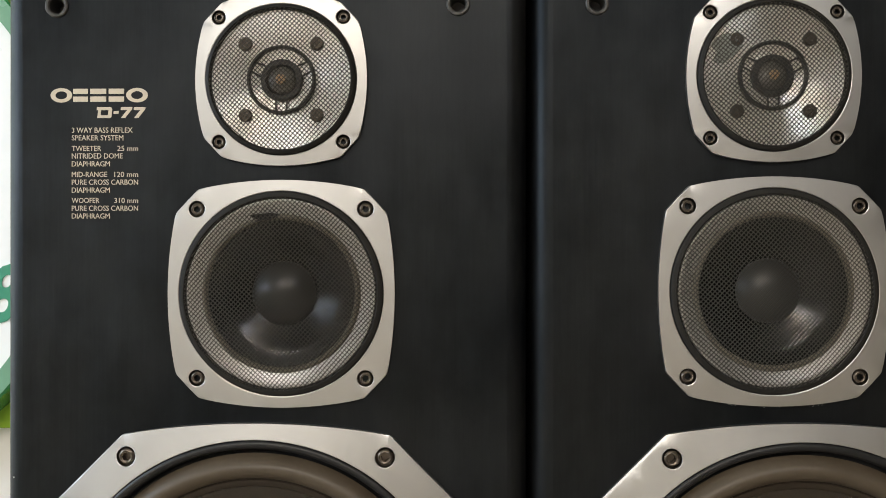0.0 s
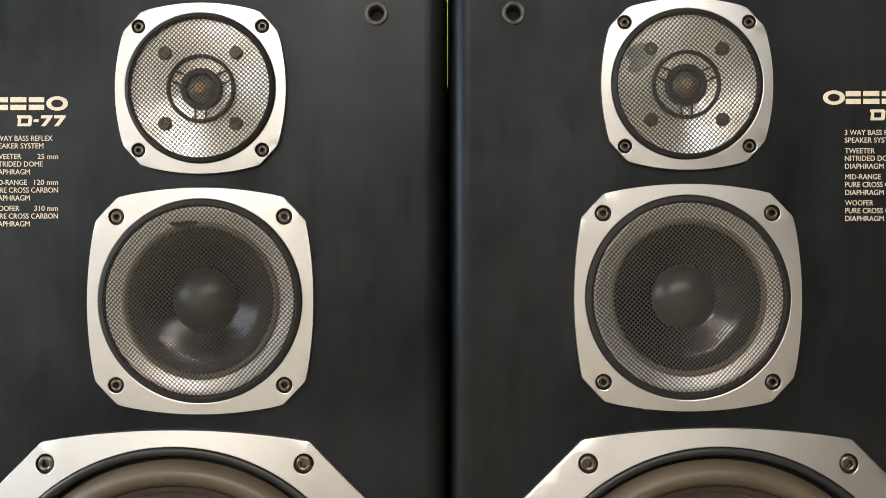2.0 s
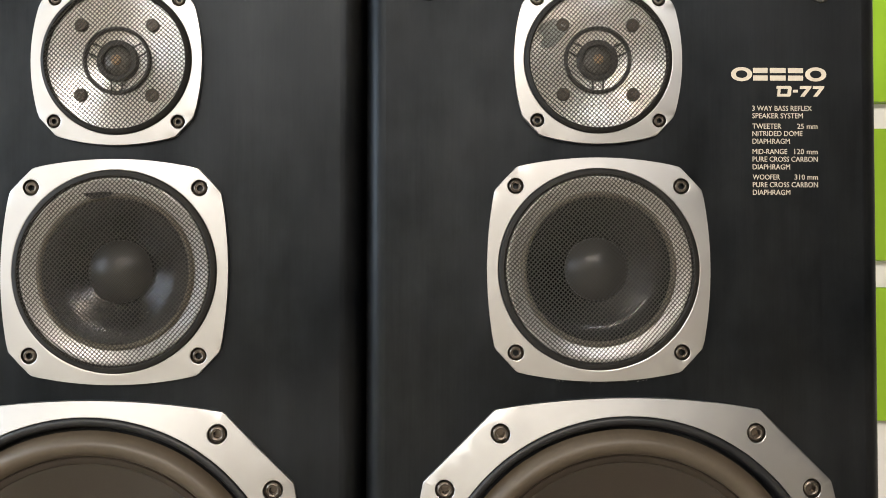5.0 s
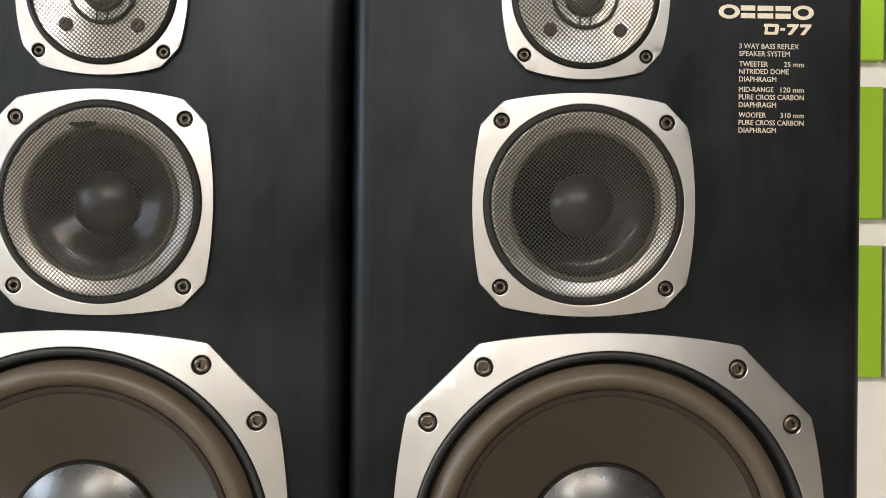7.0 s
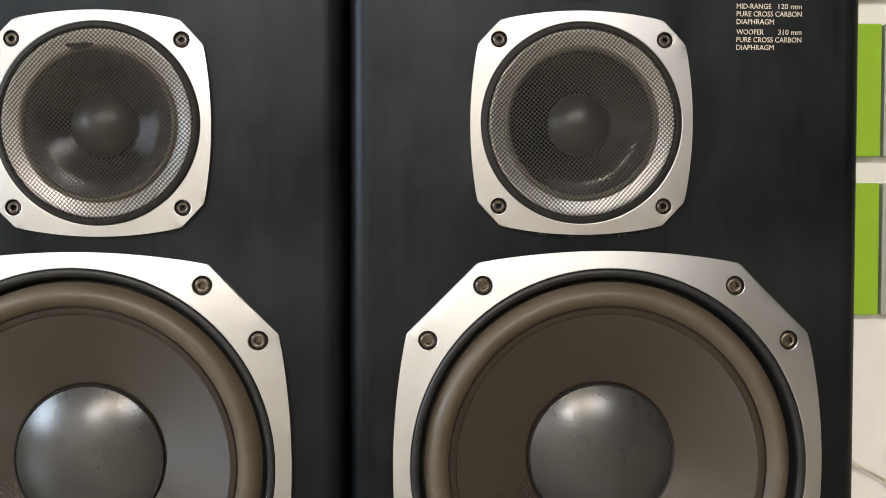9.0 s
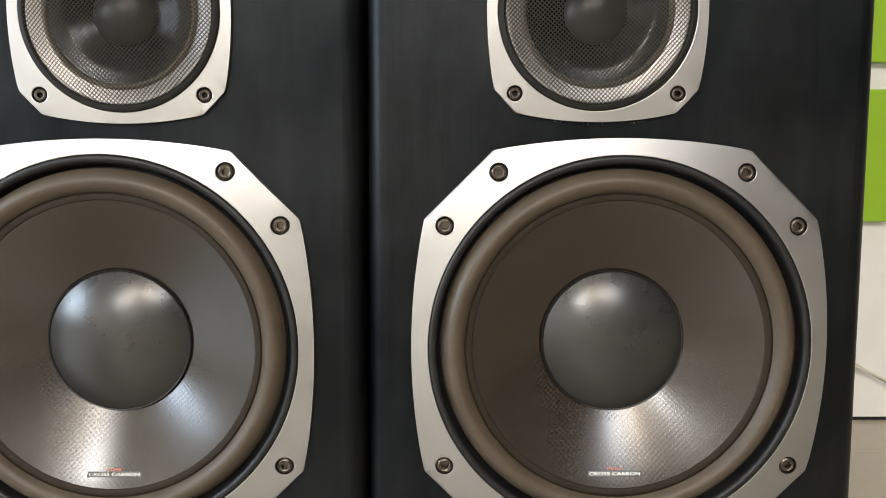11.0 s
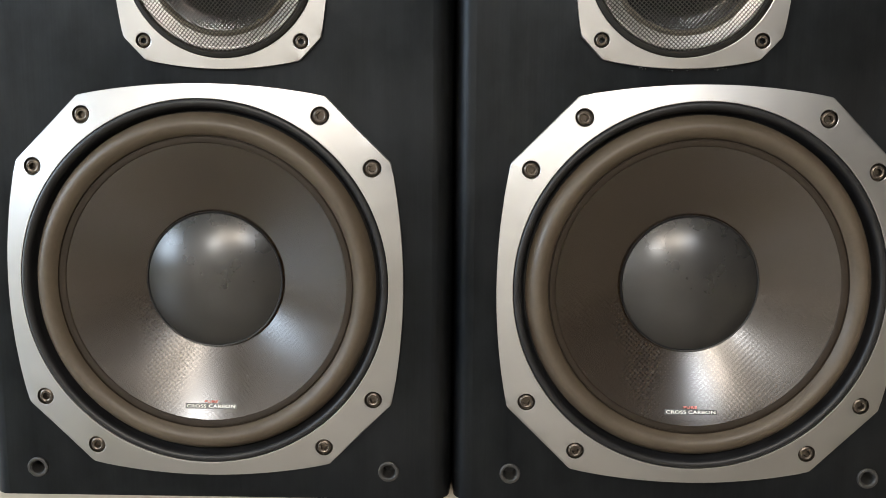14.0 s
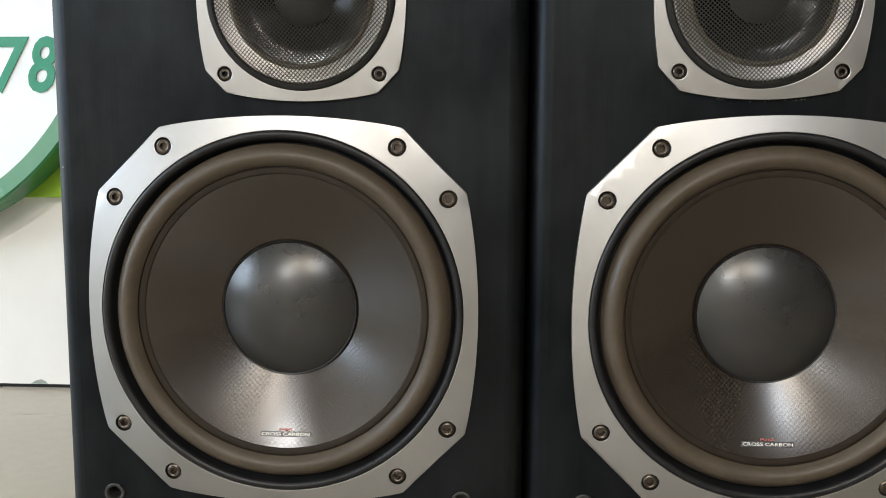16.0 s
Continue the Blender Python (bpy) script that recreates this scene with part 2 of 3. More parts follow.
def flat_shape(outlines, depth, bev=0.0, y_front=0.0):
    """Closed outlines of (x, z), the inner ones holes, as a plate of that depth whose front lies at y_front."""
    cu = bpy.data.curves.new("outline", "CURVE")
    cu.dimensions, cu.fill_mode = "2D", "BOTH"
    cu.extrude, cu.bevel_depth, cu.bevel_resolution = depth / 2 - bev, bev, 1
    cu.offset = -bev
    for pts in outlines:
        s = cu.splines.new("POLY")
        s.points.add(len(pts) - 1)
        for p, (x, z) in zip(s.points, pts):
            p.co = (x, z, 0, 1)
        s.use_cyclic_u = True
    ob = new("outline", cu)
    dg = bpy.context.evaluated_depsgraph_get()
    me = bpy.data.meshes.new_from_object(ob.evaluated_get(dg))
    bpy.data.objects.remove(ob)
    me.transform(Matrix.Translation((0, y_front + depth / 2, 0)) @ Matrix.Rotation(math.pi / 2, 4, "X"))
    return me


def circle(cx, cz, r, n=48):
    return [(cx + r * math.cos(2 * math.pi * i / n), cz + r * math.sin(2 * math.pi * i / n)) for i in range(n)]


def plate_outline(a, xs, zs, xt, zt, soft=0.0018):
    """A square with bulged sides and cut corners: half size a, side ends (xs, zs), top ends (xt, zt)."""
    q = []
    n = 10
    for i in range(-n, n + 1):
        z = zs * i / n
        q.append((xs + (a - xs) * (1 - (z / zs) ** 2), z))
    top = [(xt * i / n, zt + (a - zt) * (1 - (i / n) ** 2)) for i in range(n, -n - 1, -1)]
    left = [(-x, -z) for x, z in q]
    bottom = [(-x, -z) for x, z in top]
    raw = q + top + left + bottom
    sharp = {len(q) - 1, len(q), len(q) + len(top) - 1, len(q) + len(top)}
    sharp |= {i + len(q) + len(top) for i in sharp}
    sharp = {i % len(raw) for i in sharp} | {0, len(raw) - 1, len(q) + len(top) + len(left) - 1, (len(q) + len(top) + len(left)) % len(raw)}
    out = []
    for i, p in enumerate(raw):
        if i not in sharp:
            out.append(p)
            continue
        v = Vector(p)
        d0, d1 = Vector(raw[i - 1]) - v, Vector(raw[(i + 1) % len(raw)]) - v
        e0, e1 = v + d0.normalized() * min(soft, d0.length * 0.45), v + d1.normalized() * min(soft, d1.length * 0.45)
        for k in (0, 0.33, 0.67, 1):
            out.append(tuple(e0.lerp(v, k).lerp(v.lerp(e1, k), k)))
    return out


def text_mesh(body, height, x, z, y, align="LEFT", squeeze=1.0, shear=0.0, bold=0.0, depth=0.0003):
    """Lettering whose capitals are `height` tall, standing on (x, z) at y, facing -y."""
    cu = bpy.data.curves.new("lettering", "FONT")
    cu.body, cu.align_x, cu.size, cu.shear = body, align, height / 0.729, shear
    cu.extrude, cu.offset, cu.resolution_u = depth / 2, bold, 3
    ob = new("lettering", cu)
    dg = bpy.context.evaluated_depsgraph_get()
    me = bpy.data.meshes.new_from_object(ob.evaluated_get(dg))
    bpy.data.objects.remove(ob)
    me.transform(Matrix.Translation((x, y, z)) @ Matrix.Rotation(math.pi / 2, 4, "X") @ Matrix.Diagonal((squeeze, 1, 1, 1)))
    return me


def fitted_text(body, height, x0, x1, z, y, **kw):
    """The same, squeezed to run from x0 to x1."""
    me = text_mesh(body, height, 0, z, y, **kw)
    xs = [v.co.x for v in me.vertices]
    lo, hi = min(xs), max(xs)
    k = (x1 - x0) / (hi - lo)
    for v in me.vertices:
        v.co.x = x0 + (v.co.x - lo) * k
    return me


def tube(points, r, segs=8, bm=None):
    bm = bm or bmesh.new()
    rings = []
    pts = [Vector(p) for p in points]
    for i, p in enumerate(pts):
        d = (pts[min(i + 1, len(pts) - 1)] - pts[max(i - 1, 0)]).normalized()
        u = d.cross(Vector((0, 1, 0.01))).normalized()
        w = d.cross(u)
        rings.append([bm.verts.new(p + r * (math.cos(a) * u + math.sin(a) * w)) for a in (2 * math.pi * k / segs for k in range(segs))])
    for a, b in zip(rings, rings[1:]):
        for i in range(segs):
            bm.faces.new((a[i], a[(i + 1) % segs], b[(i + 1) % segs], b[i]))
    bm.faces.new(rings[0])
    bm.faces.new(rings[-1])
    bmesh.ops.recalc_face_normals(bm, faces=bm.faces)
    return bm


# ---- the room ----
X0, X1, Y0, Y1, H = ROOM


def structure(name, bm, mat, label, smooth=False):
    return tagged(part(name, bm, mat, None, label, smooth), kind="structure", category=name.split("_")[0])


TILE = 0.60
floor = structure("floor", box(bmesh.new(), X0, X1, Y0, Y1 + 0.1, -0.12, -0.004), GREY, "beige stone tile floor with narrow joints")
# unseen ceiling, back and right wall, kept dark so less light bounces
structure("ceiling", box(bmesh.new(), X0, X1, Y0, Y1 + 0.1, H, H + 0.1), CEILING, "unseen dull white ceiling, toned down to dim reflections")
structure("wall_back", box(bmesh.new(), X0 - 0.15, X1 + 0.15, Y0 - 0.15, Y0, 0, H), GREIGE, "unseen warm grey wall, toned down to dim reflections")
structure("wall_right", box(bmesh.new(), X1, X1 + 0.15, Y0, Y1 + 0.1, 0, H), TAUPE, "unseen dark taupe wall, toned down to dim reflections")
bm = bmesh.new()
wy0, wy1, wz0, wz1 = WINDOW
box(bm, X0 - 0.15, X0, Y0, wy0, 0, H)
box(bm, X0 - 0.15, X0, wy1, -0.40, 0, H)
# opening left here only for the added edge light
box(bm, X0 - 0.15, X0, -0.40, Y1 + 0.1, 2.05, H)
box(bm, X0 - 0.15, X0, wy0, wy1, 0, wz0)
box(bm, X0 - 0.15, X0, wy0, wy1, wz1, H)
structure("wall_left", bm, PAINT, "plain off-white wall with a window and an opening for added light")

# slatted display wall behind the loudspeakers: white backing, green boards, near-black strip for the shaded floor gap
WALL_Y = 0.422
structure("wall_north", box(bmesh.new(), X0, X1, WALL_Y, WALL_Y + 0.12, 0.006, H), WHITE_BOARD, "white laminate display wall with green slats")
structure("trim", box(bmesh.new(), X0, X1, WALL_Y + 0.004, WALL_Y + 0.1, -0.003, 0.006), DARK, "near-black strip for the shaded gap along the wall foot")
for k in range(9):
    z0 = 0.281 + 0.2115 * k
    for a, b, mat, lab in ((X0 + 0.01, 0.871, GREEN, "lime green laminate slat board"), (0.875, X1 - 0.01, GREY, "grey-green slat board")):
        s = part("slat_board", box(bmesh.new(), a, b, WALL_Y - 0.016, WALL_Y, z0, z0 + 0.176, 0.0015), mat, None, lab, False)
        tagged(s, category="slat", group="boards of the display wall", kind="structure")

# ---- loudspeakers ----
HEIGHT, DEPTH, ROUND = 0.738, 0.404, 0.017
TWEETER_Z, MID_Z, WOOFER_Z = 0.6515, 0.4798, 0.200


def screw(parent, x, z, r, y_face, seed):
    """A socket-head screw in a countersunk hole, with its hexagonal recess."""
    bm = lathe([(r * 1.03, -0.0004), (r * 0.99, 0.0004), (r * 0.97, 0.0024), (r * 0.90, 0.0026), (r * 0.86, 0.0006), (r * 0.70, -0.0004), (r * 0.62, -0.0006), (r * 0.50, -0.0002)], 28)
    turn = seed * 0.7
    for rr, y in ((r * 0.50, -0.0002),):
        outer = [bm.verts.new((rr * math.cos(2 * math.pi * i / 24), y, rr * math.sin(2 * math.pi * i / 24))) for i in range(24)]
        inner = [bm.verts.new((0.45 * r * math.cos(turn + 2 * math.pi * i / 6), y, 0.45 * r * math.sin(turn + 2 * math.pi * i / 6))) for i in range(6)]
        deep = [bm.verts.new((v.co.x * 0.92, 0.0045, v.co.z * 0.92)) for v in inner]
        off = round(turn / (2 * math.pi / 24))
        for i in range(6):
            for k in range(4):
                o0, o1 = outer[(off + 4 * i + k) % 24], outer[(off + 4 * i + k + 1) % 24]
                if k < 2:
                    bm.faces.new((o0, o1, inner[i]))
                else:
                    bm.faces.new((o0, o1, inner[(i + 1) % 6]))
                if k == 1:
                    bm.faces.new((o1, inner[(i + 1) % 6], inner[i]))
            bm.faces.new((inner[i], inner[(i + 1) % 6], deep[(i + 1) % 6], deep[i]))
        bm.faces.new(deep)
    bmesh.ops.recalc_face_normals(bm, faces=bm.faces)
    return part("screw", bm, BRONZE, parent, "burnished socket-head screw", True, (x, y_face, z))


def wire_mesh(radius, pitch, wire, dome, turn, dents=()):
    """Two layers of crossing wires, bowed slightly forwards, cut to a disc."""
    bm = bmesh.new()
    n = int(radius / pitch)
    for layer in (0, 1):
        a = radians(turn) + layer * math.pi / 2
        u, v = Vector((math.cos(a), 0, math.sin(a))), Vector((-math.sin(a), 0, math.cos(a)))
        for i in range(-n, n + 1):
            d = i * pitch
            half = math.sqrt(max(radius ** 2 - d ** 2, 0))
            if half < pitch:
                continue
            prev = None
            steps = 16
            for k in range(steps + 1):
                s = -half + 2 * half * k / steps
                p = u * s + v * d
                p.y = -dome * (1 - (s * s + d * d) / radius ** 2) + layer * wire * 0.5
                for dx, dz, dr, depth in dents:
                    p.y += depth * math.exp(-((p.x - dx) ** 2 + (p.z - dz) ** 2) / dr ** 2)
                ring = [bm.verts.new(p + v * (wire / 2 * cx) + Vector((0, wire / 2 * cy, 0))) for cx, cy in ((-1, 0), (0, -1), (1, 0), (0, 1))]
                if prev:
                    for q in range(4):
                        bm.faces.new((prev[q], prev[(q + 1) % 4], ring[(q + 1) % 4], ring[q]))
                prev = ring
    bmesh.ops.recalc_face_normals(bm, faces=bm.faces)
    return bm


def driver_frame(name, parent, x, z, outline, hole, screws, screw_r, label, slope, front=-0.005):
    """The aluminium frame: its face slopes back from the round opening to the outer edge, pierced for the screws."""
    loops = [outline, circle(0, 0, hole, 120)] + [circle(sx, sz, screw_r * 1.0, 32) for sx, sz in screws]
    pts, edges = [], []
    for lp in loops:
        k = len(pts)
        pts += [Vector(p) for p in lp]
        edges += [(k + i, k + (i + 1) % len(lp)) for i in range(len(lp))]
    for ring in range(1, 12):                   # inner points, clear of the edges
        r = hole + 0.006 * ring
        for i in range(90):
            a = 2 * math.pi * (i + 0.5 * (ring % 2)) / 90
            c = Vector((r * math.cos(a), r * math.sin(a)))
            if max(abs(c.x), abs(c.y)) < max(p[0] for p in outline) and all((c - Vector(q)).length > screw_r * 1.35 for q in screws) \
                    and min((c - Vector(p)).length for p in outline) > 0.006:
                pts.append(c)
    vs, _, fs, *_ = delaunay_2d_cdt(pts, edges, [], 0, 1e-6)
    bm = bmesh.new()
    bv = [bm.verts.new((v.x, front + slope * max(v.length - hole, 0), v.y)) for v in vs]
    rim = [Vector(p) for p in outline]

    def inside(c):
        hit = False
        for i in range(len(rim)):
            a, b = rim[i - 1], rim[i]
            if (a.y > c.y) != (b.y > c.y) and c.x < (b.x - a.x) * (c.y - a.y) / (b.y - a.y) + a.x:
                hit = not hit
        return hit
    for f in fs:
        c = sum((vs[i] for i in f), Vector((0, 0))) / len(f)
        if c.length > hole * 0.9995 and inside(c) and all((c - Vector(q)).length > screw_r for q in screws):
            bm.faces.new([bv[i] for i in f])
    for v in [v for v in bm.verts if not v.link_faces]:
        bm.verts.remove(v)
    bmesh.ops.recalc_face_normals(bm, faces=bm.faces)
    if sum(f.normal.y for f in bm.faces) > 0:
        bmesh.ops.reverse_faces(bm, faces=bm.faces)
    border = [e for e in bm.edges if e.is_boundary]
    out = bmesh.ops.extrude_edge_only(bm, edges=border)
    for v in out["geom"]:
        if isinstance(v, bmesh.types.BMVert):
            v.co.y = 0.0004
    bmesh.ops.bevel(bm, geom=border, offset=0.0007, segments=2, affect="EDGES", profile=0.5)
    return part(name, bm, ALU, parent, label, True, (x, 0, z), 14)


def arc(r0, y0, r1, y1, rise, n=12):
    """A half-roll profile between two radii; rise lifts it towards -y."""
    return [(r0 + (r1 - r0) * i / n, y0 + (y1 - y0) * i / n - rise * math.sin(math.pi * i / n) ** 0.8) for i in range(n + 1)]


def dome(r, y, h, n=10):
    R = (r * r + h * h) / (2 * h)
    out = []
    for i in range(n + 1):
        rr = r * (1 - i / n)
        out.append((rr, y - h + R - math.sqrt(R * R - rr * rr)))
    return out


def woofer(parent, x, grow):
    a, b = 0.104, 0.149
    pts = [(-a, b), (a, b), (b, a), (b, -a), (a, -b), (-a, -b), (-b, -a), (-b, a)]
    f = driver_frame("woofer", parent, x, WOOFER_Z, plate_outline(0.1757 + grow, 0.1648 + grow, 0.1095, 0.1085, 0.1658 + grow), 0.1632, pts, 0.0076, "large woofer in a cut-cornered satin aluminium frame", 0.18, -0.0088)
    for i, (sx, sz) in enumerate(pts):
        screw(f, sx, sz, 0.0075, -0.0048, i)
    part("gasket", lathe([(0.1690, -0.0002), (0.1633, -0.0020), (0.1630, -0.0078), (0.1622, -0.0092), (0.1608, -0.0099), (0.1590, -0.0099), (0.1574, -0.0090), (0.1563, -0.0074), (0.1557, -0.0040), (0.1548, 0.0010), (0.1530, 0.0030), (0.1440, 0.0040)], 128), RUBBER, f, "black rubber gasket ring")
    part("surround", lathe(arc(0.1520, -0.0020, 0.1322, -0.0050, 0.0085), 128), SURROUND, f, "taupe half-roll surround")
    part("cone_edge", lathe([(0.1322, -0.0050), (0.1317, -0.0034), (0.1310, -0.0034), (0.1305, -0.0046), (0.1280, -0.0046), (0.1258, -0.0040), (0.1252, -0.0032)], 128), GLUE, f, "dark brown glued cone edge")
    rim_y, fall = -0.0032, 0.0285
    prof = [(0.1252 + (0.0618 - 0.1252) * i / 14, rim_y + fall * (i / 14) ** 1.03) for i in range(15)]
    part("cone", lathe(prof, 160), CONE, f, "glossy woven carbon cone")
    part("cap_rim", lathe([(0.0634, 0.0242), (0.0628, 0.0222), (0.0618, 0.0226), (0.0610, 0.0244)], 96), RUBBER, f)
    part("dust_cap", lathe(dome(0.0612, 0.0233, 0.0160, 14), 96), CAP, f, "smooth dark grey dust cap")
    # badge on the lower part of the cone
    z0, yy = -0.1135, rim_y + fall * ((0.1252 - 0.1135) / 0.0634) ** 1.03 - 0.0011
    lean = pose(0, yy, z0, -25)
    badge = flat_shape([[(-0.0235, -0.0024), (0.0235, -0.0024), (0.0235, 0.0024), (-0.0235, 0.0024)]], 0.0003, 0, 0)
    for me, nm, mat, lab in ((badge, "badge", LABEL_BLACK, "black badge strip"),
                             (fitted_text("CROSS CARBON", 0.0030, -0.0222, 0.0222, -0.0015, -0.0004), "badge_lettering", LABEL_WHITE, "white lettering"),
                             (fitted_text("PURE", 0.0022, -0.006, 0.006, 0.0030, -0.0004), "badge_lettering", LABEL_RED, "red lettering")):
        me.transform(lean)
        part(nm, me, mat, f, lab, False)
    return f


def midrange(parent, x, dents, smudge):
    s = 0.0678
    pts = [(-s, s), (s, s), (s, -s), (-s, -s)]
    f = driver_frame("midrange", parent, x, MID_Z, plate_outline(0.0912, 0.0850, 0.0647, 0.0670, 0.0838), 0.0822, pts, 0.0064, "midrange driver in a satin aluminium frame behind wire mesh", 0.05)
    for i, (sx, sz) in enumerate(pts):
        screw(f, sx, sz, 0.0062, -0.0035, i + 2)
    part("gasket", lathe([(0.0850, -0.0002), (0.0824, -0.0030), (0.0816, -0.0062), (0.0805, -0.0070), (0.0778, -0.0074), (0.0768, -0.0066), (0.0763, -0.0030), (0.0762, 0.0020)], 96), GASKET, f, "matt black ring")
    part("mesh_grille", wire_mesh(0.0772, 0.00262, 0.00082, 0.0045, 49, dents), WIRE, f, "dark woven wire mesh", False, (0, -0.0070, 0))
    part("chassis_ring", lathe([(0.0764, -0.0030), (0.0756, -0.0056), (0.0746, -0.0058), (0.0720, -0.0050), (0.0690, -0.0040), (0.0660, -0.0032), (0.0640, -0.0026)], 96), NICKEL, f, "bright metal ring")
    part("surround", lathe(arc(0.0640, -0.0026, 0.0590, -0.0024, 0.0030), 96), MIDSURROUND, f, "beige cloth surround")
    prof = [(0.0590, -0.0024), (0.0550, -0.0018), (0.0500, -0.0010), (0.0470, -0.0003), (0.0455, 0.0003), (0.0400, 0.0027), (0.0330, 0.0058), (0.0262, 0.0088)]
    part("cone", lathe(prof, 96), MIDCONE, f, "dark carbon cone")
    if smudge:
        rim = [(-0.013 + 0.0095 * (1 + 0.3 * math.sin(3 * a)) * math.cos(a), 0.0615 + 0.0036 * (1 + 0.3 * math.sin(2 * a + 1)) * math.sin(a)) for a in (2 * math.pi * i / 32 for i in range(32))]
        part("stain", flat_shape([rim], 0.0002, 0, -0.0068), DARK, f, "dark smudge behind the mesh", False)
    part("dust_cap", lathe([(0.0262, 0.0088), (0.0258, 0.0076)] + dome(0.0256, 0.0072, 0.0105, 12), 72), MIDCAP, f, "smooth dark dust cap")
    return f


def tweeter(parent, x, dents):
    s = 0.0500
    pts = [(-s, s), (s, s), (s, -s), (-s, -s)]
    f = driver_frame("tweeter", parent, x, TWEETER_Z, plate_outline(0.0690, 0.0622, 0.0468, 0.0482, 0.0620), 0.0608, pts, 0.0055, "dome tweeter in a satin aluminium frame behind wire mesh", 0.05)
    for i, (sx, sz) in enumerate(pts):
        screw(f, sx, sz, 0.0053, -0.0035, i + 5)
    part("gasket", lathe([(0.0640, -0.0002), (0.0609, -0.0030), (0.0603, -0.0064), (0.0594, -0.0074), (0.0572, -0.0084), (0.0563, -0.0076), (0.0560, -0.0040), (0.0558, 0.0020)], 96), GASKET, f, "matt black ring")
    part("mesh_grille", wire_mesh(0.0566, 0.00262, 0.00078, 0.0035, 49, dents), WIRE, f, "dark woven wire mesh", False, (0, -0.0082, 0))
    part("face_plate", lathe([(0.0560, -0.0036), (0.0280, -0.0016), (0.0268, -0.0010), (0.0170, 0.0004), (0.0160, 0.0014)], 128), TURNED, f, "lathe-turned bright metal face plate")
    part("ring", lathe([(0.0280, -0.0021), (0.0276, -0.0043), (0.0268, -0.0051), (0.0258, -0.0051), (0.0250, -0.0043), (0.0247, -0.0016)], 72), SOCKET, f, "black phase ring")
    part("dome_rim", lathe([(0.0172, -0.0001), (0.0168, -0.0026), (0.0158, -0.0034), (0.0128, -0.0034), (0.0118, -0.0026), (0.0114, -0.0006)], 64), SOCKET, f, "black dome rim")
    part("dome", lathe(dome(0.0116, -0.0008, 0.0042, 8), 64), NITRIDED, f, "grey nitrided dome")
    part("dome_centre", lathe([(0.0042, -0.0055), (0.0036, -0.0066), (0.0, -0.0070)], 32), COPPER, f, "tan centre piece")
    for ang in (25, 155, 270):
        for side in (-1, 1):
            a0, a1 = radians(ang + side * 17), radians(ang + side * 9)
            p0, p1 = (0.0160 * math.cos(a0), -0.0026, 0.0160 * math.sin(a0)), (0.0258 * math.cos(a1), -0.0036, 0.0258 * math.sin(a1))
            part("spoke", tube([p0, p1], 0.0008, 6), SOCKET, f)
    if dents:
        rim = [(-0.0385 + 0.0105 * (1 + 0.25 * math.sin(3 * a + 1) + 0.12 * math.sin(7 * a)) * math.cos(a), 0.0215 + 0.0115 * (1 + 0.2 * math.sin(2 * a)) * math.sin(a)) for a in (2 * math.pi * i / 40 for i in range(40))]
        part("stain", flat_shape([rim], 0.0002, 0, -0.0042), GREY, f, "dull grey stain behind the mesh", False)
    for sx, sz in ((-0.0288, 0.0286), (0.0288, 0.0286), (0.0288, -0.0286), (-0.0288, -0.0286)):
        bm = lathe([(0.0056, -0.0020), (0.0055, -0.0042), (0.0046, -0.0052), (0.0022, -0.0052), (0.0018, -0.0036), (0.0, -0.0036)], 24)
        part("inner_screw", bm, BRONZE, f, "dark recessed screw", True, (sx, 0, sz))
    return f


def grille_socket(parent, x, z):
    bm = lathe([(0.0096, 0.0004), (0.0094, -0.0014), (0.0086, -0.0020), (0.0070, -0.0018), (0.0060, -0.0006), (0.0056, 0.0150), (0.0, 0.0152)], 32)
    for v in bm.verts:                          # worn, slightly chipped rim
        v.co.y += 0.0006 * noise.noise(Vector((v.co.x * 300 + x * 90, v.co.z * 300, z * 40))) if v.co.y < 0.001 else 0
    return part("grille_socket", bm, SOCKET_GREY, parent, "black plastic grille socket", True, (x, 0, z))


